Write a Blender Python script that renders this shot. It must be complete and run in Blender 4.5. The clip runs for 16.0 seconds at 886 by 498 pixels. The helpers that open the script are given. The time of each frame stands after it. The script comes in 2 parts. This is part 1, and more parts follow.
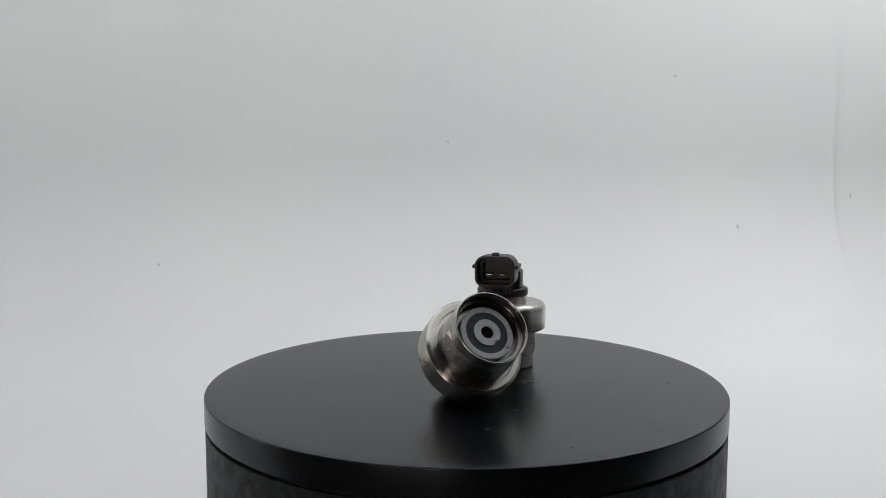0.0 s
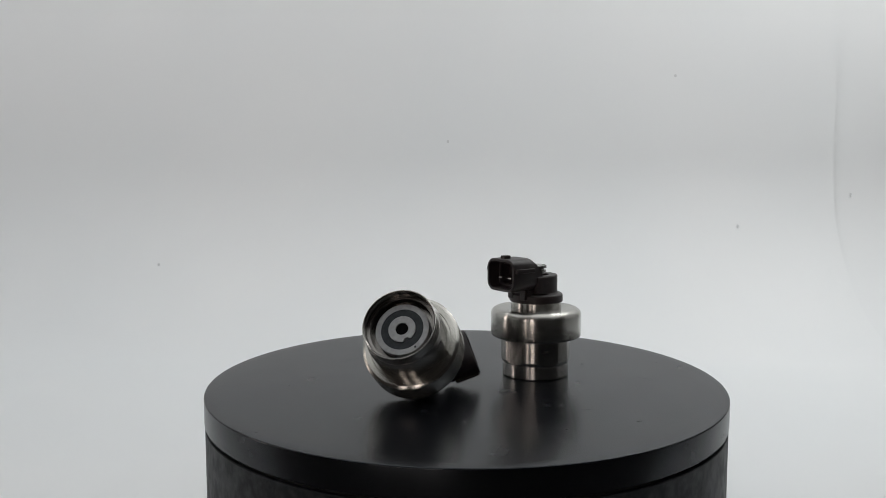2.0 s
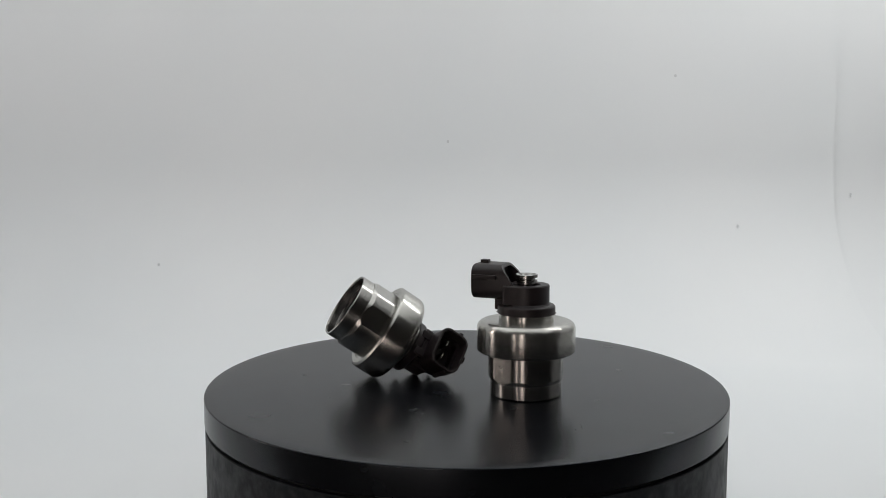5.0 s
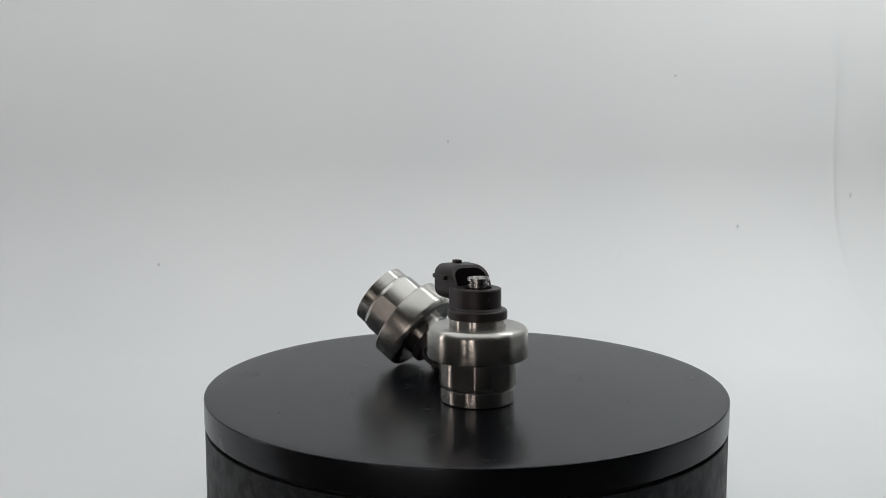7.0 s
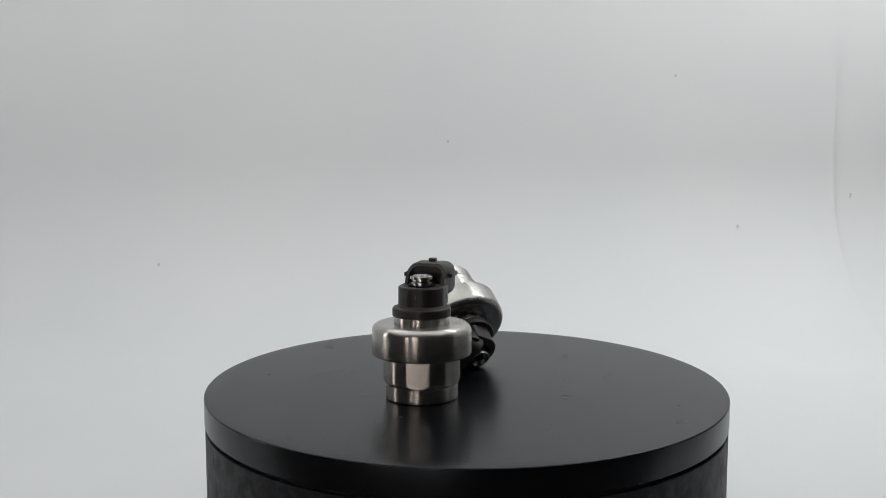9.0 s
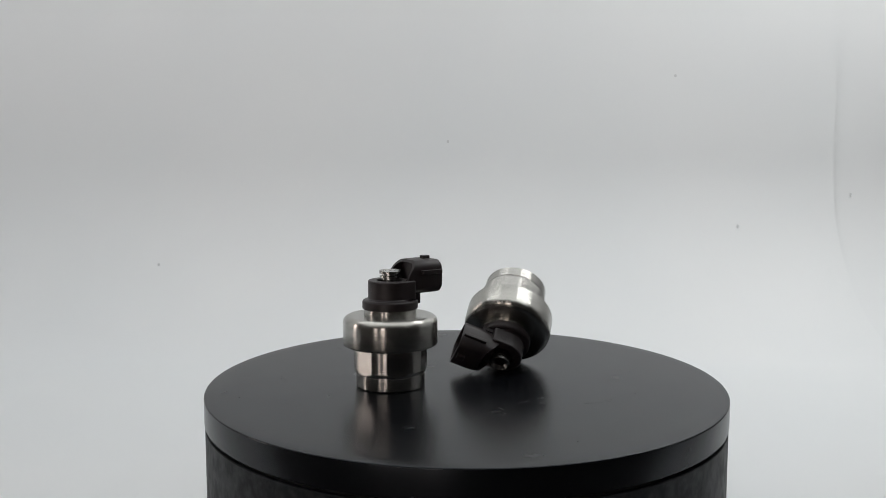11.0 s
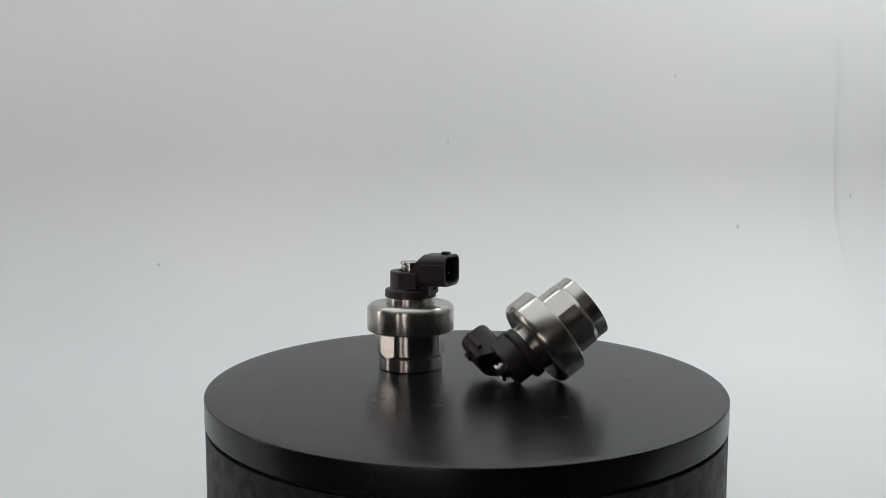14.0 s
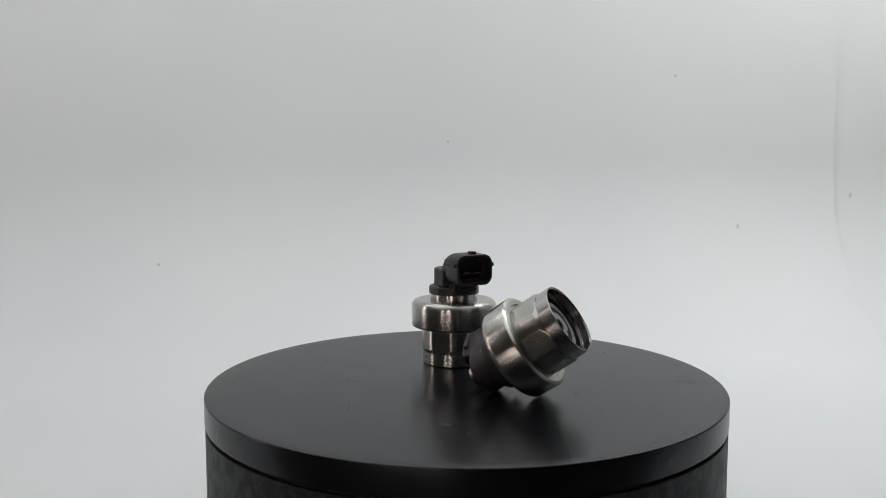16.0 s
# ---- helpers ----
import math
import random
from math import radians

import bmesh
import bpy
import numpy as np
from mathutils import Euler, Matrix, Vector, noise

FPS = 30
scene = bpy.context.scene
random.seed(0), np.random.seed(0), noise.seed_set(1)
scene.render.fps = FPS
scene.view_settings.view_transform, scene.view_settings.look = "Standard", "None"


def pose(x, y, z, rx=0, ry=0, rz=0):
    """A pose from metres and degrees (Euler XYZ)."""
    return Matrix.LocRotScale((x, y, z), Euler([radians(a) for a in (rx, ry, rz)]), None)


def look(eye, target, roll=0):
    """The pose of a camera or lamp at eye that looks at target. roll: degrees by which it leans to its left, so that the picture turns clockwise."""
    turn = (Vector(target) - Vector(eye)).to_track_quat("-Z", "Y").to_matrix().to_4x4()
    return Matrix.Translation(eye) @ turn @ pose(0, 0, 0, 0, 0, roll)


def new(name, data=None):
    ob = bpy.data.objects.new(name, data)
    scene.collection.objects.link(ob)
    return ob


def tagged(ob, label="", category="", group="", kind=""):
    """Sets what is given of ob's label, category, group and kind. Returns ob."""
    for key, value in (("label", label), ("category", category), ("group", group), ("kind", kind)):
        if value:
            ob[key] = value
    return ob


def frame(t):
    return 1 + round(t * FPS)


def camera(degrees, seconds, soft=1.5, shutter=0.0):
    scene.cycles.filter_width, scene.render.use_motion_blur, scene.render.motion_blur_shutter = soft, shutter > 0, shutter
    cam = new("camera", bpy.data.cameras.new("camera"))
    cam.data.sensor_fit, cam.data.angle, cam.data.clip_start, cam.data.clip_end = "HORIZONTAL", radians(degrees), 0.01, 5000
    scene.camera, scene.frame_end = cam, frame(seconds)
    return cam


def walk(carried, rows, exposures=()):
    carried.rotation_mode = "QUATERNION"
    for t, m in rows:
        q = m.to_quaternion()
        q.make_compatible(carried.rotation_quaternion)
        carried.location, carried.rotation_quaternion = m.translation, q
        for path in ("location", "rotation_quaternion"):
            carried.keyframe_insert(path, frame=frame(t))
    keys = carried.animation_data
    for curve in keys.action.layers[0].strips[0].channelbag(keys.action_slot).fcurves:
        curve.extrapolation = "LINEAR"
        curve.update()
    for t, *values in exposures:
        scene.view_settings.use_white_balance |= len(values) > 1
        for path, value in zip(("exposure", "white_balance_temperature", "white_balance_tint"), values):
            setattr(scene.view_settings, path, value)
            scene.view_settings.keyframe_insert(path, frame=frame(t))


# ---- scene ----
cam = camera(56.22, 16.0, soft=0.65, shutter=0.15)
EYE = pose(0.0, -0.3241, 0.0832, 90 - 5.527, 0, 1.5335)
walk(cam, [(0.0, EYE), (16.0, EYE)], exposures=[(0.0, 0.0), (16.0, 0.0)])

# ---- light ----
world = bpy.data.worlds.new("world")
world.use_nodes = True
world.node_tree.nodes["Background"].inputs[0].default_value = (0.6, 0.65, 0.7, 1)
world.node_tree.nodes["Background"].inputs[1].default_value = 0.15
scene.world = world


def area_lamp(name, eye, target, sx, sy, power, colour):
    data = bpy.data.lights.new(name, "AREA")
    data.shape, data.size, data.size_y, data.energy, data.color = "RECTANGLE", sx, sy, power, colour
    ob = new(name, data)
    ob.matrix_world = look(eye, target)
    return ob


TOP_POWER = 3.15
area_lamp("light_box_lamp", (-0.02, -0.01, 0.70), (-0.02, -0.01, 0), 1.26, 0.80, TOP_POWER, (0.965, 0.99, 0.99))
# two added fill lamps that lift the backdrop's right and left
area_lamp("backdrop_fill", (0.46, 0.28, 0.67), (0.46, 0.52, 0.32), 0.46, 0.10, 2.35, (0.98, 0.99, 0.98))
area_lamp("backdrop_fill", (-0.36, 0.28, 0.67), (-0.36, 0.52, 0.30), 0.46, 0.10, 0.62, (0.98, 0.985, 0.985))


# ---- materials ----
def material(name, colour, rough=0.5, metal=0.0):
    m = bpy.data.materials.new(name)
    m.use_nodes = True
    b = m.node_tree.nodes["Principled BSDF"]
    b.inputs["Base Color"].default_value = (*colour, 1)
    b.inputs["Roughness"].default_value = rough
    b.inputs["Metallic"].default_value = metal
    return m


def nod(m, kind, **kw):
    n = m.node_tree.nodes.new(kind)
    for k, v in kw.items():
        n.inputs[k.replace("_", " ")].default_value = v
    return n


def wire(m, a, out, b, inp):
    m.node_tree.links.new(a.outputs[out], b.inputs[inp])


def bsdf(m):
    return m.node_tree.nodes["Principled BSDF"]


def noise_on(m, scale, stretch=(1, 1, 1), detail=4.0):
    """Noise in the object's own metres, stretched."""
    co = nod(m, "ShaderNodeTexCoord")
    mp = nod(m, "ShaderNodeMapping", Scale=stretch)
    nz = nod(m, "ShaderNodeTexNoise", Scale=scale, Detail=detail)
    wire(m, co, "Object", mp, "Vector")
    wire(m, mp, "Vector", nz, "Vector")
    return nz


def vary(m, nz, inp, lo, hi, a=0.3, b=0.7):
    r = nod(m, "ShaderNodeMapRange")
    for i, v in ((1, a), (2, b), (3, lo), (4, hi)):
        r.inputs[i].default_value = v
    wire(m, nz, "Fac", r, 0)
    wire(m, r, 0, bsdf(m), inp)


def tint(m, nz, c0, c1, a=0.3, b=0.7):
    r = nod(m, "ShaderNodeValToRGB")
    r.color_ramp.elements[0].position, r.color_ramp.elements[1].position = a, b
    r.color_ramp.elements[0].color, r.color_ramp.elements[1].color = (*c0, 1), (*c1, 1)
    wire(m, nz, "Fac", r, 0)
    wire(m, r, 0, bsdf(m), "Base Color")


def relief(m, nz, strength, depth):
    bp = nod(m, "ShaderNodeBump", Strength=strength, Distance=depth)
    wire(m, nz, "Fac", bp, "Height")
    wire(m, bp, "Normal", bsdf(m), "Normal")


def turned(name, colour, dark, rough, aniso, haze=0.08):
    """Lathe-turned steel: fine rings round the local z axis, and a share of duller microscopic scratches."""
    m = material(name, colour, rough, 1.0)
    tg = nod(m, "ShaderNodeTangent")
    tg.direction_type, tg.axis = "RADIAL", "Z"
    wire(m, tg, 0, bsdf(m), "Tangent")
    bsdf(m).inputs["Anisotropic"].default_value = aniso
    bsdf(m).inputs["Anisotropic Rotation"].default_value = 0.25
    rings = noise_on(m, 1.0, (15, 15, 2600), 3.0)
    cloud = noise_on(m, 160.0, (1, 1, 1.6), 5.0)
    vary(m, cloud, "Roughness", rough * 0.93, rough * 1.08)
    tint(m, rings, dark, colour)
    satin = nod(m, "ShaderNodeBsdfAnisotropic", Color=(*[c * 0.9 for c in colour], 1), Roughness=0.48)
    both = nod(m, "ShaderNodeMixShader", Fac=haze)
    wire(m, bsdf(m), 0, both, 1)
    wire(m, satin, 0, both, 2)
    wire(m, both, 0, m.node_tree.nodes["Material Output"], 0)
    return m


steel = turned("turned_steel", (0.51, 0.50, 0.47), (0.465, 0.455, 0.425), 0.245, 0.94)
steel_fine = turned("ground_steel", (0.49, 0.48, 0.455), (0.445, 0.435, 0.415), 0.24, 0.94)
# darker copy of the turned steel: the mouth's inner shade is in the colour
shaded_lining = turned("shaded_bore_steel", (0.22, 0.21, 0.20), (0.18, 0.17, 0.16), 0.22, 0.8)
bright_steel = material("bright_steel", (0.40, 0.40, 0.39), 0.20, 1.0)
vary(bright_steel, noise_on(bright_steel, 500.0), "Roughness", 0.17, 0.26)
# rubbed steel, paler than the flange so the glint is in its colour
rubbed_steel = material("rubbed_glint_steel", (0.72, 0.71, 0.68), 0.42, 1.0)
vary(rubbed_steel, noise_on(rubbed_steel, 900.0), "Roughness", 0.34, 0.5)
stain = material("dried_oil_stain", (0.16, 0.155, 0.14), 0.5, 0.8)
tint(stain, noise_on(stain, 1200.0), (0.22, 0.21, 0.19), (0.36, 0.35, 0.33))
washer_steel = material("pale_washer_steel", (0.36, 0.37, 0.38), 0.5, 0.25)
tint(washer_steel, noise_on(washer_steel, 700.0), (0.31, 0.32, 0.33), (0.40, 0.41, 0.42))
dark_steel = material("dark_phosphated_steel", (0.07, 0.08, 0.09), 0.5, 0.6)
tint(dark_steel, noise_on(dark_steel, 500.0), (0.022, 0.026, 0.03), (0.04, 0.045, 0.05))
# near-black for solid discs that stand in for the shade down a hole
hole_shade = material("hole_shade_black", (0.003, 0.003, 0.003), 0.9)
bsdf(hole_shade).inputs["Specular IOR Level"].default_value = 0.1

plastic = material("brown_black_plastic", (0.014, 0.010, 0.010), 0.44)
bsdf(plastic).inputs["Specular IOR Level"].default_value = 0.4
tint(plastic, noise_on(plastic, 220.0), (0.0175, 0.0128, 0.0138), (0.0265, 0.0195, 0.0205))
relief(plastic, noise_on(plastic, 1500.0, detail=2.0), 0.05, 0.0001)
bright_plastic = material("rubbed_plastic", (0.10, 0.09, 0.085), 0.5)
pin_metal = material("tinned_pin", (0.5, 0.49, 0.47), 0.25, 1.0)

disc_black = material("satin_black_disc", (0.008, 0.008, 0.009), 0.30)
bsdf(disc_black).inputs["Specular IOR Level"].default_value = 0.37
bsdf(disc_black).inputs["Specular Tint"].default_value = (0.84, 0.91, 1.0, 1)
tint(disc_black, noise_on(disc_black, 40.0), (0.0025, 0.0028, 0.0038), (0.0038, 0.0042, 0.0055))
vary(disc_black, noise_on(disc_black, 60.0, detail=3.0), "Roughness", 0.245, 0.275)
body_black = material("worn_black_housing", (0.018, 0.019, 0.021), 0.42)
tint(body_black, noise_on(body_black, 420.0, (1, 1, 0.8), 8.0), (0.0035, 0.0041, 0.0052), (0.026, 0.027, 0.029), 0.42, 0.80)
bsdf(body_black).inputs["Specular IOR Level"].default_value = 0.26
bsdf(body_black).inputs["Specular Tint"].default_value = (0.86, 0.93, 1.0, 1)
vary(body_black, noise_on(body_black, 170.0, (1, 1, 0.7), 8.0), "Roughness", 0.47, 0.58, 0.42, 0.6)
gap_black = material("seam_black", (0.004, 0.004, 0.004), 0.8)
scuff = material("scuff_mark", (0.004, 0.004, 0.005), 0.5)
dust = material("pale_dust", (0.30, 0.30, 0.31), 0.8)

sheet = material("white_backdrop_sheet", (0.76, 0.775, 0.785), 0.62)
tint(sheet, noise_on(sheet, 5.0, (1, 1, 1), 3.0), (0.745, 0.765, 0.775), (0.775, 0.785, 0.79))
relief(sheet, noise_on(sheet, 3.0, (1, 1, 0.6), 2.0), 0.25, 0.01)
# two cloth tones carry the light: grey for dim sides, pale for bright ones
tent = material("shaded_tent_cloth", (0.36, 0.365, 0.37), 0.8)
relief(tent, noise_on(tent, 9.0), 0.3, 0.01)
lit_cloth = material("lit_tent_cloth", (0.62, 0.625, 0.63), 0.8)
relief(lit_cloth, noise_on(lit_cloth, 9.0), 0.3, 0.01)
spot = material("grey_speck", (0.60, 0.61, 0.62), 0.8)
room_paint = material("dim_room_paint", (0.10, 0.095, 0.09), 0.8)
tint(room_paint, noise_on(room_paint, 3.0), (0.115, 0.109, 0.105), (0.14, 0.133, 0.128))
table_wood = material("grey_table", (0.06, 0.058, 0.055), 0.5)
tint(table_wood, noise_on(table_wood, 12.0, (1, 8, 1)), (0.05, 0.048, 0.045), (0.075, 0.07, 0.066))
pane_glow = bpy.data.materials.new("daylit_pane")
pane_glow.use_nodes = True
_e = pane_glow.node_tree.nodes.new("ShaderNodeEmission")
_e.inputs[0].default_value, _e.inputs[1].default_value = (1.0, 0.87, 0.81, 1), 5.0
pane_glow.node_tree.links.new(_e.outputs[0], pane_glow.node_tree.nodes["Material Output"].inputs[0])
frame_paint = material("window_frame_paint", (0.3, 0.3, 0.3), 0.5)


# ---- mesh helpers ----
def finish(bm, smooth=True, sharp=22):
    bmesh.ops.remove_doubles(bm, verts=bm.verts, dist=1e-6)
    bmesh.ops.recalc_face_normals(bm, faces=bm.faces)
    for f in bm.faces:
        f.smooth = smooth
    for e in bm.edges:
        e.smooth = len(e.link_faces) == 2 and e.calc_face_angle(0) < radians(sharp)
    return bm


def part(name, bm, mat, parent=None, label="", m=None):
    me = bpy.data.meshes.new(name)
    bm.to_mesh(me)
    bm.free()
    me.materials.append(mat)
    ob = new(name, me)
    if parent is not None:
        ob.parent = parent
    if m is not None:
        ob.matrix_basis = m
    if label:
        tagged(ob, label)
    return ob


def box(x0, x1, y0, y1, z0, z1, bevel=0.0, seg=2):
    bm = bmesh.new()
    bmesh.ops.create_cube(bm, size=1)
    for v in bm.verts:
        v.co = ((x0 + x1) / 2 + v.co.x * (x1 - x0), (y0 + y1) / 2 + v.co.y * (y1 - y0), (z0 + z1) / 2 + v.co.z * (z1 - z0))
    if bevel:
        bmesh.ops.bevel(bm, geom=bm.edges[:], offset=bevel, segments=seg, profile=0.5, affect="EDGES")
    return finish(bm)


def lathe(profile, n=128, shape=None, unit=0.001, closed=True, sharp=22):
    """A profile of (radius, z) in mm turned round z; shape(angle, r, z) may cut the radius."""
    bm = bmesh.new()
    rows = []
    for r, z in profile:
        row = []
        for i in range(n):
            a = 2 * math.pi * i / n
            q = shape(a, r, z) if shape else r
            row.append(bm.verts.new((q * math.cos(a) * unit, q * math.sin(a) * unit, z * unit)))
        rows.append(row)
    pairs = list(zip(rows, rows[1:])) + ([(rows[-1], rows[0])] if closed else [])
    for p, q in pairs:
        for i in range(n):
            j = (i + 1) % n
            bm.faces.new((p[i], p[j], q[j], q[i]))
    return finish(bm, sharp=sharp)


def arc(cx, cz, r, a0, a1, n=6):
    return [(cx + r * math.cos(radians(a0 + (a1 - a0) * i / n)), cz + r * math.sin(radians(a0 + (a1 - a0) * i / n))) for i in range(n + 1)]


def rounded(w, h, r, n=6):
    """A rounded rectangle's outline, centred, in mm."""
    out = []
    for sx, sy, a in ((1, 1, 0), (-1, 1, 90), (-1, -1, 180), (1, -1, 270)):
        out += arc(sx * (w - r), sy * (h - r), r, a, a + 90, n)
    return out


def loft(loops, caps=(True, True)):
    """Loops of equal length, in mm, skinned one to the next."""
    bm = bmesh.new()
    rows = [[bm.verts.new((x / 1000, y / 1000, z / 1000)) for x, y, z in lp] for lp in loops]
    n = len(rows[0])
    for p, q in zip(rows, rows[1:]):
        for i in range(n):
            j = (i + 1) % n
            bm.faces.new((p[i], p[j], q[j], q[i]))
    if caps[0]:
        bm.faces.new(list(reversed(rows[0])))
    if caps[1]:
        bm.faces.new(rows[-1])
    return finish(bm)


# ---- setting: light tent, table and dim room ----
FLOOR = -0.075


def sweep(x0, x1, back, edge):
    """A white sheet that lies under the turntable and curves up behind it."""
    r, yb, fl = 0.17, 0.515 + back, FLOOR - back
    line = [(edge, fl)]
    line += [(yb - r + r * math.sin(radians(a)), fl + r - r * math.cos(radians(a))) for a in range(0, 91, 5)]
    line += [(yb + 0.005, 0.4), (yb + 0.008, 0.70)]
    bm = bmesh.new()
    nx = 24
    xs = [x0 + (x1 - x0) * i / nx for i in range(nx + 1)]
    top = [[bm.verts.new((x, y, z)) for x in xs] for y, z in line]
    for p, q in zip(top, top[1:]):
        for i in range(nx):
            bm.faces.new((p[i], p[i + 1], q[i + 1], q[i]))
    bmesh.ops.solidify(bm, geom=bm.faces[:], thickness=0.0008)
    return finish(bm, sharp=60)


EDGE = 0.366
tagged(part("backdrop", sweep(-0.64, EDGE, 0.0, -0.115), sheet), "white plastic sheet curving up behind the turntable", "backdrop", kind="structure")
tagged(part("backdrop", sweep(-0.645, 0.428, 0.003, -0.11), sheet), "wider white sheet under the front sheet", "backdrop", kind="structure")
# unseen walls and top, added to shape bounce light and steel reflections
FRONT, TOP = -0.16, 0.722
for nm, bm, lab in (
        ("wall_east", box(0.720, 0.724, FRONT, 0.56, FLOOR - 0.006, TOP), "unseen tent side wall, its cloth greyed for the dim side"),
        ("wall_west", box(-0.664, -0.660, 0.045, 0.56, FLOOR - 0.006, TOP), "unseen tent side wall, its cloth paler for the bright side"),
        ("wall_north", box(-0.660, 0.720, 0.556, 0.560, FLOOR - 0.006, TOP), "unseen pale rear wall added to the light tent"),
        ("ceiling", box(-0.664, 0.724, -0.44, 0.560, TOP + 0.002, TOP + 0.006), "unseen grey top added to the light tent")):
    tagged(part(nm, bm, lit_cloth if nm in ("wall_west", "wall_north") else tent), lab, "tent wall" if nm != "ceiling" else "tent top", kind="structure")
tagged(part("table_top", box(-0.9, 0.9, -0.9, 0.7, FLOOR - 0.035, FLOOR - 0.008, 0.003), table_wood), "grey table top under the light tent", "table", kind="structure")
tagged(part("floor", box(-2.5, 2.5, -2.5, 1.5, -0.90, -0.85), room_paint), "dim grey room floor", "floor", kind="structure")
ROOM = ((-2.5, 2.5, 1.45, 1.5), (2.45, 2.5, -2.5, 1.45))
for nm, (x0, x1, y0, y1) in zip(("wall_back", "wall_right"), ROOM):
    tagged(part(nm, box(x0, x1, y0, y1, -0.85, 1.7), room_paint), "dim plain painted room wall", "wall", kind="structure")
tagged(part("room_ceiling", box(-2.5, 2.5, -2.5, 1.5, 1.7, 1.75), room_paint), "dim plain room ceiling", "ceiling", kind="structure")


# ---- turntable ----
turntable = tagged(new("turntable"), "round black motorised turntable with a satin rotating disc", "turntable")
turntable.matrix_basis = pose(0, 0, FLOOR + 0.001)
BASE = -FLOOR - 0.001
part("housing", lathe([(0, 0), (97.5, 0), (99.2, 0.6), (99.8, 2.0), (99.8, 62.55), (99.6, 62.8), (90, 62.8), (0, 62.8)], 192), body_black, turntable, "worn black cylindrical housing")
part("seam", lathe([(0, 62.8), (98.2, 62.8), (98.2, 64.3), (0, 64.3)], 128), gap_black, turntable, "dark gap under the disc")
D = -9.9
disc = part("disc", lathe([(0, D), (99.6, D), (100, D + 0.4)] + arc(99.5, -0.5, 0.5, 0, 90, 5) + [(95, 0), (60, 0), (30, 0), (0, 0)], 224), disc_black, turntable, "satin black rotating disc with fine scratches")


# ---- valves ----
HALF_FLAT, HEX_R = 17.2, 14.05


def hexed(phase):
    def cut(a, r, z):
        if z < 4.0 or r < 13.3:
            return r
        d = (math.degrees(a) - phase + 30) % 60 - 30
        return min(r, HEX_R * math.cos(radians(HALF_FLAT)) / math.cos(radians(d)))
    return cut


def body_mesh(phase):
    """Turned housing: thin-walled mouth, wrench flats and the bore behind the mouth."""
    prof = [(12.9, 0.0), (13.1, 0.0), (13.28, 0.2), (13.28, 4.75), (13.12, 4.85), (13.12, 5.05), (13.32, 5.1)]
    prof += [(13.32 + (HEX_R - 13.32) * i / 8, 5.1 + 1.6 * i / 8) for i in range(1, 9)]
    prof += [(HEX_R, 10.0), (HEX_R, 16.2), (12.9, 16.2)]
    return lathe(prof, 360, hexed(phase), sharp=9)


def flange_mesh():
    prof = [(13.6, 16.25), (14.95, 16.25), (15.05, 16.15), (15.05, 15.62), (15.15, 15.52), (16.95, 15.5), (17.1, 15.56), (17.95, 16.05), (18.1, 16.2), (18.2, 16.45), (18.2, 24.1)]
    prof += arc(15.4, 24.4, 2.8, 0, 88, 18) + [(14.8, 27.2), (10.6, 27.15), (10.2, 27.1), (10.2, 19.0), (13.6, 19.0)]
    return lathe(prof, 160)


def notch_washer():
    """Flat ring with a small cut-out in its rim."""
    bm = bmesh.new()
    n, out, inn = 72, [], []
    for i in range(n):
        a = 2 * math.pi * i / n
        d = math.degrees(a)
        r = 4.9 - (1.0 if 74 < d < 96 else 0.0)
        out.append((r * math.cos(a) / 1000, r * math.sin(a) / 1000))
        inn.append((2.3 * math.cos(a) / 1000, 2.3 * math.sin(a) / 1000))
    rings = [[bm.verts.new((x, y, z / 1000)) for x, y in lp] for lp, z in ((inn, 5.2), (inn, 4.15), (out, 4.15), (out, 5.2))]
    for p, q in zip(rings, rings[1:] + rings[:1]):
        for i in range(n):
            j = (i + 1) % n
            bm.faces.new((p[i], p[j], q[j], q[i]))
    return finish(bm)


CZ = 41.5  # height of the connector's middle


def connector_shell():
    """Hollow rounded socket along +x; its open sloping back forms a hood over the stud."""
    def ring(x, w, h, r):
        return [(x, y, CZ + z) for y, z in rounded(w, h, r)]

    def slant(w, h, r):
        return [(max(2.4, 8.4 - 0.80 * (6.5 - z)), y, CZ + z) for y, z in rounded(w, h, r)]
    hood = [ring(9.0, 6.0, 5.2, 3.2), slant(6.3, 5.4, 3.4), slant(6.5, 5.65, 3.5), slant(7.2, 6.2, 3.9), slant(7.4, 6.38, 4.0)]
    front = [ring(10.0, 8.0, 6.35, 3.8), ring(10.6, 8.1, 6.4, 3.8), ring(18.0, 8.2, 6.4, 3.8), ring(18.6, 8.15, 6.35, 3.8), ring(18.85, 7.95, 6.15, 3.6),
             ring(18.85, 7.2, 5.4, 2.8), ring(18.5, 7.05, 5.25, 2.7), ring(13.6, 6.95, 5.15, 2.6), ring(13.5, 6.85, 5.05, 2.5), ring(13.5, 5.9, 4.0, 1.8), ring(13.3, 5.8, 3.9, 1.8), ring(9.5, 5.7, 3.8, 1.7)]
    return loft(hood + front)


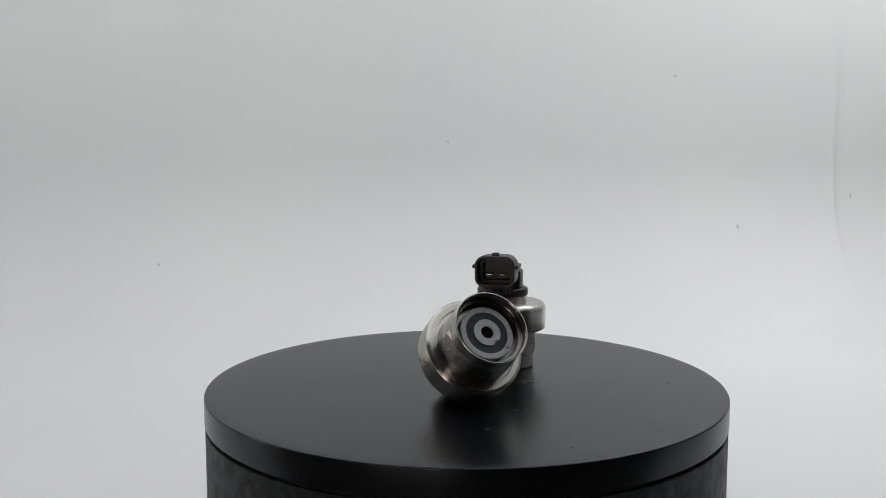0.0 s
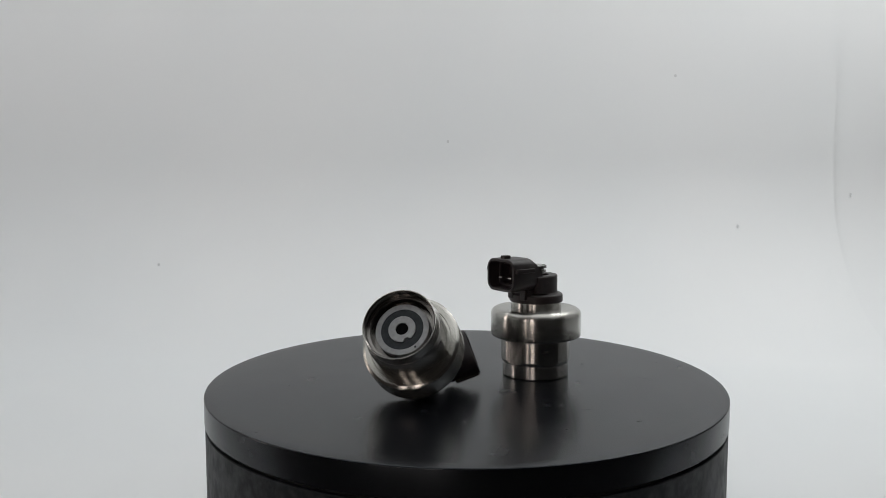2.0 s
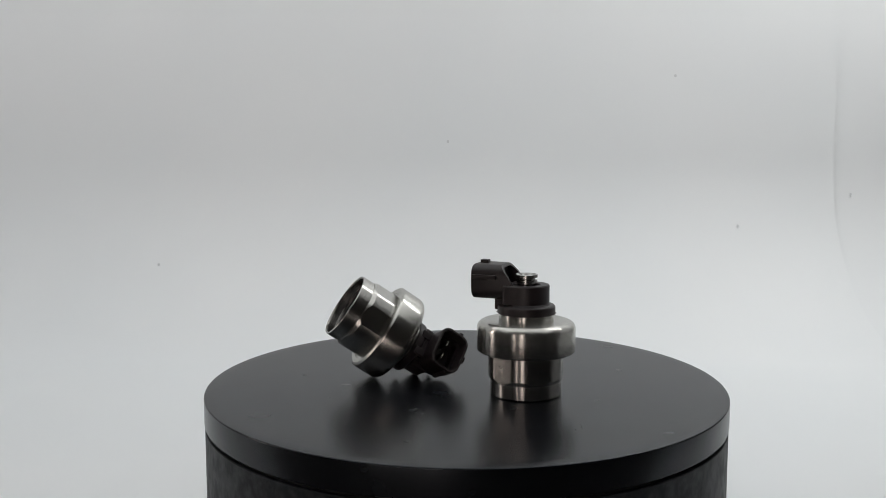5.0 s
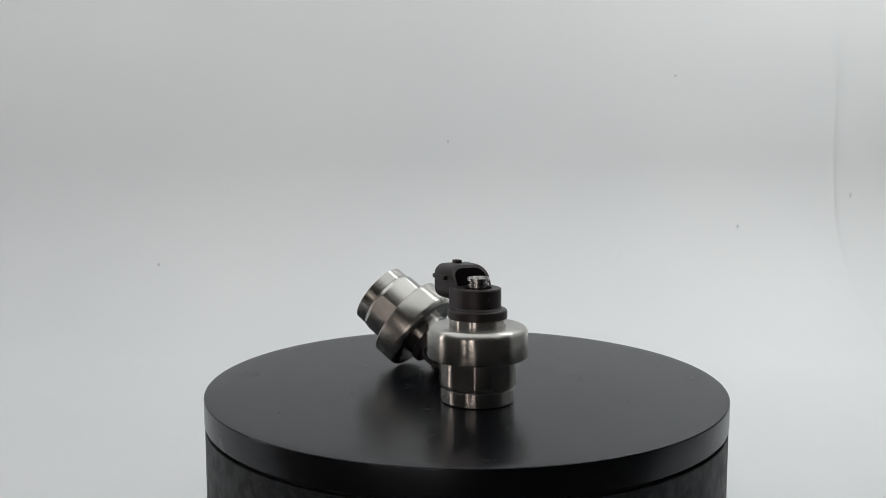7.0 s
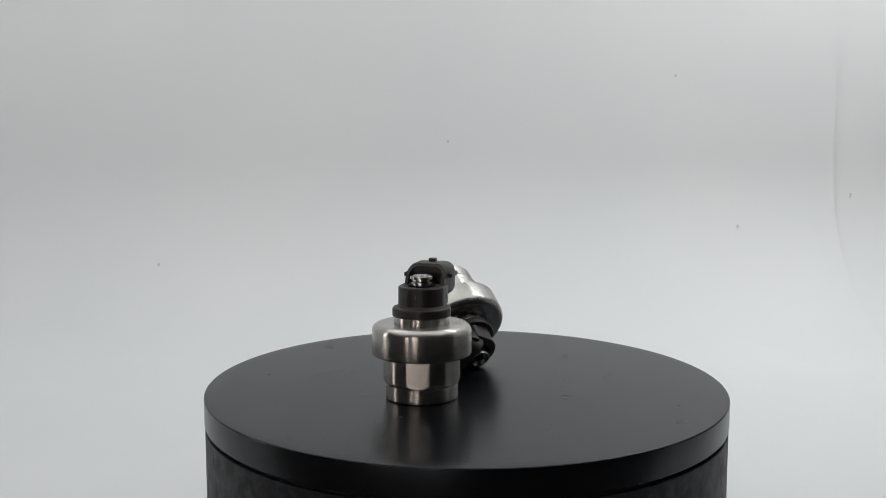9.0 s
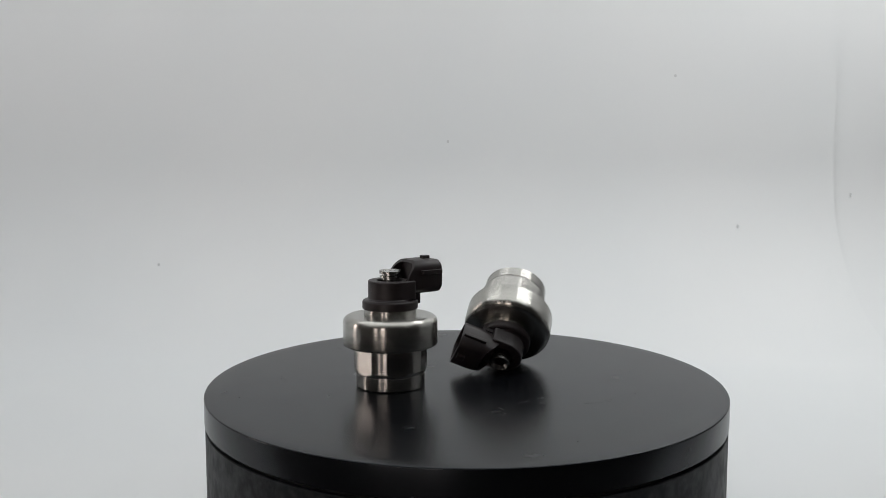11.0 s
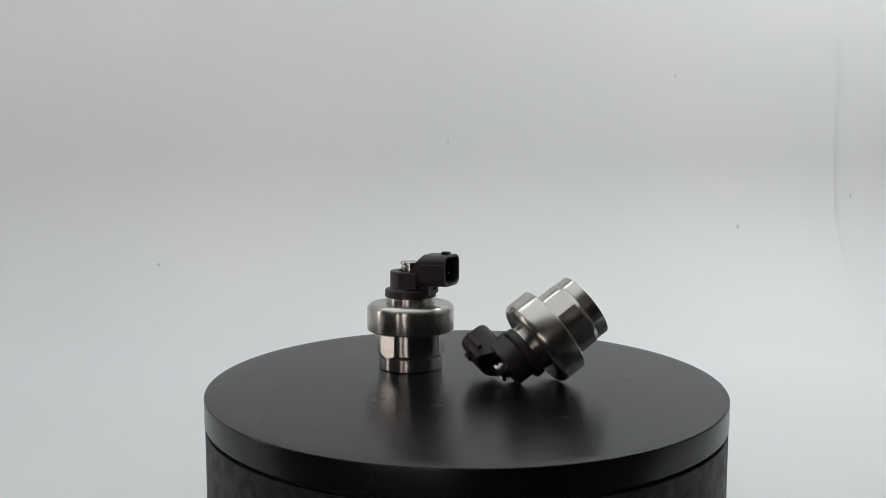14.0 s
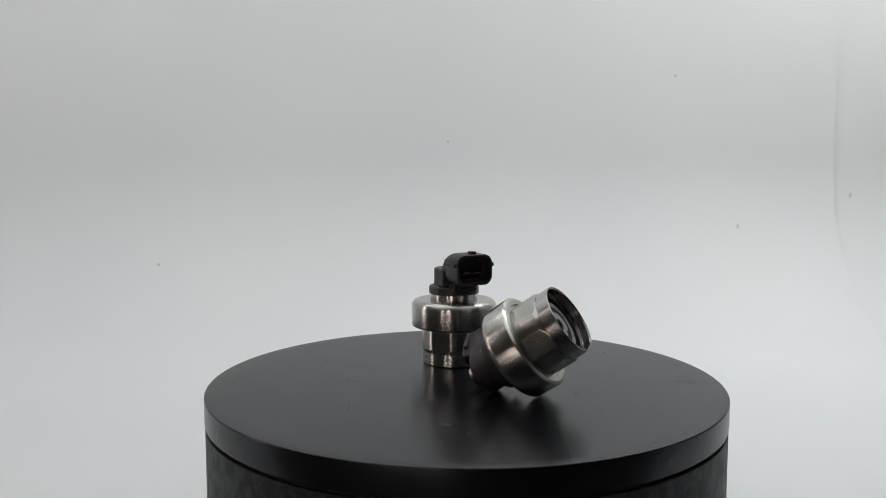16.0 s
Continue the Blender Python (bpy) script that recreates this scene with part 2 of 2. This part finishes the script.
def plastic_core():
    """Stepped round moulding that grips the collar."""
    prof = [(0, 29.7), (10.4, 29.7), (10.7, 30.0), (10.7, 31.9)] + arc(9.7, 32.2, 1.0, 0, 80, 6) + [(8.9, 33.3), (8.5, 33.8), (8.5, 34.4), (8.5, 39.8), (8.5, 40.2), (8.2, 40.6), (5.3, 40.6), (5.1, 40.2), (5.1, 38.6), (0, 38.6)]

    def flat_sided(a, r, z):
        if z < 33.5 or r < 8.0 or math.cos(a) <= 0:
            return r
        n = 14.0
        return r * (abs(math.sin(a)) ** n + abs(math.cos(a) * 8.5 / 6.7) ** n) ** (-1 / n)
    return lathe(prof, 180, flat_sided, closed=False)


def neck_mesh():
    """Bridge from the round moulding up to the socket, under its back half."""
    def slab(x0, x1, w, z):
        return [(x1, -w, z), (x1, w, z), (x0, w, z), (x0, -w, z)]
    bm = loft([slab(2.0, 10.2, 6.0, 32.8), slab(2.0, 10.2, 6.0, 35.6)])
    bmesh.ops.bevel(bm, geom=[e for e in bm.edges], offset=0.0006, segments=2, affect="EDGES")
    return finish(bm)


def web_mesh(sy):
    """Short post from the base ring up to the underside of the socket."""
    lo, hi = (2.2, 5.2) if sy > 0 else (-5.2, -2.2)
    return box(0.0092, 0.0106, lo / 1000, hi / 1000, 0.0312, 0.0354, 0.0003)


def valve(label, phase):
    v = tagged(new("solenoid_valve"), label, "solenoid valve", "pair of valves on the disc")
    body = part("body", body_mesh(phase), steel_fine, v, "turned steel body with six wrench flats")
    part("flange", flange_mesh(), steel, v, "thick turned steel flange with a rounded shoulder")
    part("collar", lathe([(9.2, 26.6), (10.0, 26.6), (10.0, 29.9), (9.2, 29.9)], 96), steel_fine, v, "narrow steel collar")
    part("mouth_lining", lathe([(12.89, 0.1), (12.5, 0.5), (12.45, 0.8), (12.45, 3.3), (12.3, 3.45), (11.4, 3.55), (11.3, 3.7), (11.3, 7.0), (9.0, 7.0), (9.0, 7.5), (12.89, 7.5)], 112), shaded_lining, body, "inner wall of the mouth with shade painted into its steel")
    part("plug", lathe([(0, 6.9), (9.7, 6.9), (9.7, 4.6), (9.6, 4.5), (7.7, 4.5), (7.7, 4.9), (0, 4.9)], 112, closed=False), washer_steel, body, "pale steel insert ring")
    part("magnet_ring", lathe([(4.5, 5.2), (7.7, 5.2), (7.7, 4.65), (4.5, 4.65)], 96), dark_steel, body, "dark grey ring")
    part("washer", notch_washer(), washer_steel, body, "pale notched washer")
    part("bore", lathe([(0, 5.0), (2.35, 5.0), (2.35, 4.8), (0, 4.8)], 48, closed=False), hole_shade, body, "black disc for the shade in the centre bore")
    part("rivet", lathe([(0, 4.35), (0.35, 4.35), (0.45, 4.6), (0, 4.6)], 16, closed=False), dark_steel, body, m=pose(0.0025, 0.0082, 0))
    housing = part("connector_base", plastic_core(), plastic, v, "brown-black moulded plastic base")
    part("neck", neck_mesh(), plastic, housing)
    for s in (-1, 1):
        part("web", web_mesh(s), plastic, housing)
        part("boss", lathe([(0, 0), (1.45, 0), (1.35, 0.12), (1.15, 0.16), (0.95, 0.08), (0, 0.05)], 32, closed=False), plastic, housing,
             m=pose(0.0022, s * 0.0084, 0.0372, -90 * s, 0, 0))
    part("mould_mark", box(-0.00856, -0.00845, -0.00015, 0.00015, 0.0367, 0.0380), bright_plastic, housing)
    sock = part("connector", connector_shell(), plastic, v, "two-pin plastic connector socket")
    part("key", box(0.0146, 0.0178, -0.0013, 0.0013, CZ / 1000 + 0.0061, CZ / 1000 + 0.0076, 0.0003), plastic, sock)
    for s in (-1, 1):
        part("guide_rib", box(0.0088, 0.0182, min(s * 0.0078, s * 0.0093), max(s * 0.0078, s * 0.0093), CZ / 1000 + 0.0012, CZ / 1000 + 0.0028, 0.0003), plastic, sock)
        part("pin", box(0.0108, 0.0165, s * 0.0027 - 0.0011, s * 0.0027 + 0.0011, CZ / 1000 - 0.0016, CZ / 1000 - 0.0010, 0.0001), pin_metal, sock, "bright contact pin")
    stud = part("stud", lathe([(0, 38.7), (3.5, 38.7), (3.5, 41.6), (4.0, 41.7), (4.0, 42.3), (3.25, 42.4), (3.25, 43.1), (4.15, 43.2), (4.15, 44.15), (4.0, 44.35),
                               (3.55, 44.35), (3.3, 44.0), (2.6, 42.8), (0, 42.8)], 64, closed=False), bright_steel, v, "grooved bright steel stud")
    part("stud_hole_shade", lathe([(0, 42.75), (2.0, 42.75), (2.0, 42.88), (0, 42.88)], 32, closed=False), hole_shade, stud)
    return v


PHASE = 9.7
upright_valve = valve("upright steel valve with brown plastic connector, standing on its mouth", PHASE)
tilted_valve = valve("tipped-over steel valve resting on its flange and plastic connector", PHASE + 8.0)
shell = [c for c in upright_valve.children if c.name.startswith("body")][0]
for a, z, w, h in ((65.5, 11.6, 0.9, 0.16), (67.5, 11.2, 0.5, 0.3), (62.5, 11.0, 0.7, 0.12), (70.2, 11.7, 0.35, 0.2)):
    flat = pose(0, 0, 0, 0, 0, PHASE + 60) @ pose(HEX_R * math.cos(radians(HALF_FLAT)) / 1000, HEX_R * math.sin(radians(a - PHASE - 60)) / 1000, z / 1000, 0, 90, 0) @ pose(0, 0, 0, 0, 0, 90)
    part("stain", loft([[(w * f * math.cos(q), h * f * math.sin(q), d) for q in np.linspace(0, 5.4, 7)] for d, f in ((-0.1, 1), (0.015, 0.8))]), stain, shell, m=flat)
for v, spots in ((upright_valve, ((313.5, 21.0), (266.2, 20.8))), (tilted_valve, ((40.0, 19.5),))):
    rim = [c for c in v.children if c.name.startswith("flange")][0]
    for a, z in spots:
        part("nick", lathe([(0, 0), (0.28, 0), (0.22, 0.03), (0, 0.03)], 12, closed=False), dark_steel, rim,
             m=pose(0, 0, z / 1000, 0, 0, a) @ pose(0.01819, 0, 0, 0, 90, 0))
    if v is tilted_valve:  # rubbed patch on the shoulder, its glint in the brighter colour
        for k in range(14):  # dried oil on the face towards the mouth
            a, r = random.uniform(108, 172), random.uniform(15.4, 16.9)
            w, h = random.uniform(0.15, 0.7), random.uniform(0.1, 0.22)
            part("stain", loft([[(w * f * math.cos(q), h * f * math.sin(q), z) for q in np.linspace(0, 5.4, 7)] for z, f in ((-0.02, 0.8), (0.1, 1))]), stain, rim,
                 m=pose(0, 0, 0, 0, 0, a) @ pose(r / 1000, 0, 0.0155, 0, 0, 90 + random.uniform(-30, 30)))
        for k in range(9):
            a, lift = -66 + random.uniform(-9, 9), random.uniform(22, 42)
            w, h = random.uniform(0.35, 1.0), random.uniform(0.15, 0.35)
            part("rub_mark", loft([[(w * f * math.cos(q), h * f * math.sin(q), z) for q in np.linspace(0, 5.4, 7)] for z, f in ((-0.08, 1), (0.02, 0.8))]), rubbed_steel, rim,
                 m=pose(0, 0, 0, 0, 0, a) @ pose(0.0154, 0, 0.0244, 0, -lift, 0) @ pose(0.0028, 0, 0, 0, 90, 0) @ pose(0, 0, 0, 0, 0, 90 + random.uniform(-25, 25)))
    base = [c for c in v.children if c.name.startswith("connector_base")][0]
    for a, w in ((176, 0.5), (196, 0.35), (14, 0.4), (352, 0.3)):
        part("moulding_flash", box(0.0104, 0.0110, -w / 1000, w / 1000, 0.0298, 0.0303, 0.0001, 1), plastic, base, m=pose(0, 0, 0, 0, 0, a))
UPRIGHT = pose(0.0303 * math.cos(1.015), 0.0303 * math.sin(1.015), 0.0003, 0, 0, -102.77)
TILTED = Matrix(((0.6916, 0.6287, -0.3556, 0.00919), (0.6211, -0.2663, 0.7371, -0.04668), (0.3688, -0.7306, -0.5746, 0.02983), (0.0, 0.0, 0.0, 1.0)))


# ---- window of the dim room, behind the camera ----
def wall_with_opening(x0, x1, y0, y1, z0, z1, a0, a1, b0, b1):
    bm = bmesh.new()
    for c in ((x0, a0, z0, z1), (a1, x1, z0, z1), (a0, a1, z0, b0), (a0, a1, b1, z1)):
        t = box(c[0], c[1], y0, y1, c[2], c[3])
        me = bpy.data.meshes.new("piece")
        t.to_mesh(me)
        t.free()
        bm.from_mesh(me)
        bpy.data.meshes.remove(me)
    return finish(bm)


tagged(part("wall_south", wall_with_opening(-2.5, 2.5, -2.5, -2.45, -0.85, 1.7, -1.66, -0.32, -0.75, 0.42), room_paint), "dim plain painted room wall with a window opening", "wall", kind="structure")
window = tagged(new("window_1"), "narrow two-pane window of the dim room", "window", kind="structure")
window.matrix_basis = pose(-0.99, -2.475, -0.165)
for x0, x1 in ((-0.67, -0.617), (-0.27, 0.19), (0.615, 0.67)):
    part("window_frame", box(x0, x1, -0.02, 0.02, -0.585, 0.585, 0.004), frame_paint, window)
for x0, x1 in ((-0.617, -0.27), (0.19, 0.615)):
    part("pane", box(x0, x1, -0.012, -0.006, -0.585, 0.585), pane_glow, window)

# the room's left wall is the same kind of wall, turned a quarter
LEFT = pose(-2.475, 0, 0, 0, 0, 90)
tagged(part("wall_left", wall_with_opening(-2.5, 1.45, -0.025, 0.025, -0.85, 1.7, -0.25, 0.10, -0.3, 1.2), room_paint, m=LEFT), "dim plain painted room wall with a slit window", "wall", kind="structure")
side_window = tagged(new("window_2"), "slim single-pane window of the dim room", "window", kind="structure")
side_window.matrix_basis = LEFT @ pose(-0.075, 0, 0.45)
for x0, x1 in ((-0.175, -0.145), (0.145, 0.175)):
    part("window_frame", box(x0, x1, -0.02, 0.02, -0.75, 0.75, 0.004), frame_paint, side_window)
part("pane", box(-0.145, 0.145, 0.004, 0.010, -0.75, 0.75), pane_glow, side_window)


# ---- wear on the disc and specks on the sheet ----
def streak(x0, y0, x1, y1, w):
    """A thin scuff between two places of the disc, in mm, tapering at both ends."""
    d = Vector((x1 - x0, y1 - y0, 0))
    n = Vector((-d.y, d.x, 0)).normalized() * w / 2
    a, b = Vector((x0, y0, 0.012)), Vector((x1, y1, 0.012))
    loop = [a, a + d * 0.25 - n, a + d * 0.7 - n * 0.8, b, a + d * 0.75 + n, a + d * 0.3 + n * 0.7]
    return loft([[tuple(p - Vector((0, 0, 0.02))) for p in loop], [tuple(p) for p in loop]])


def grain(x, y, r):
    loop = [(x + r * (0.7 + 0.5 * random.random()) * math.cos(a * 0.9), y + r * (0.7 + 0.5 * random.random()) * math.sin(a * 0.9)) for a in range(7)]
    return loft([[(p, q, -0.01) for p, q in loop], [(p, q, 0.015) for p, q in loop]])


for a in ((-61, -9.8, -57.6, -4.4, 0.35), (-57.6, -4.4, -54.0, 0.9, 0.5), (-38.7, 25.0, -34.0, 23.2, 0.7), (-38.3, 10.2, -36.2, 14.0, 0.45), (-37.0, 9.6, -36.3, 7.0, 0.35),
          (80.6, -3.4, 78.6, -6.0, 0.8), (61.3, -3.6, 55.4, -6.6, 0.35), (58.4, 45.8, 56.0, 46.0, 0.5), (50.2, 47.2, 57.1, 48.0, 0.3), (-58.1, -7.9, -60.0, -13.8, 0.25)):
    part("scratch", streak(*a), scuff, disc)
for x, y, r in ((-38.5, 5.1, 0.45), (-37.7, 10.8, 0.4), (-42.8, 9.0, 0.5), (-75.0, 36.8, 0.5), (66.1, -28.1, 0.6), (44.4, 75.5, 0.5), (-61.8, -24.6, 0.5), (-26.6, 4.7, 0.3), (32.3, -81.3, 0.4),
                (-30.2, 8.5, 0.3), (-33.0, 12.4, 0.35), (-22.0, 9.0, 0.3)):
    part("scuff_spot", grain(x, y, r), scuff, disc)
for x, y in ((20.7, 5.4), (-58.0, -57.2), (7.4, -54.4), (21.0, -44.5), (-34.4, 41.1), (30.9, 57.4), (13.6, 38.6), (-7.4, 26.6), (-45.5, 51.2), (-42.1, 4.9), (-15.6, 72.1)):
    part("dust_grain", grain(x, y, 0.22), dust, disc)
for m in (pose(-0.3005, 0.4770, -0.0105, 65, 0, 0), pose(0.2687, 0.4995, 0.0270, 72, 0, 0), pose(0.2074, 0.5142, 0.1747, 90, 0, 0), pose(-0.0174, 0.5138, 0.1103, 90, 0, 0), pose(0.3834, 0.5130, 0.0578, 80, 0, 20)):
    b = loft([[(math.cos(a) * 1.3, math.sin(a) * 1.6, z) for a in np.linspace(0, 6.28, 9)[:-1]] for z in (-0.2, 0.2)])
    tagged(part("speck", b, spot, m=m), "small grey speck on the white sheet", "speck", "specks on the sheet")


def motions():
    """The disc turns steadily and carries both valves."""
    times = [i / 10 for i in range(161)]
    turn = lambda t: pose(0, 0, 0, 0, 0, -19.942 * t)
    walk(disc, [(t, pose(0, 0, BASE) @ turn(t)) for t in times])
    walk(upright_valve, [(t, turn(t) @ UPRIGHT) for t in times])
    walk(tilted_valve, [(t, turn(t) @ TILTED) for t in times])


motions()
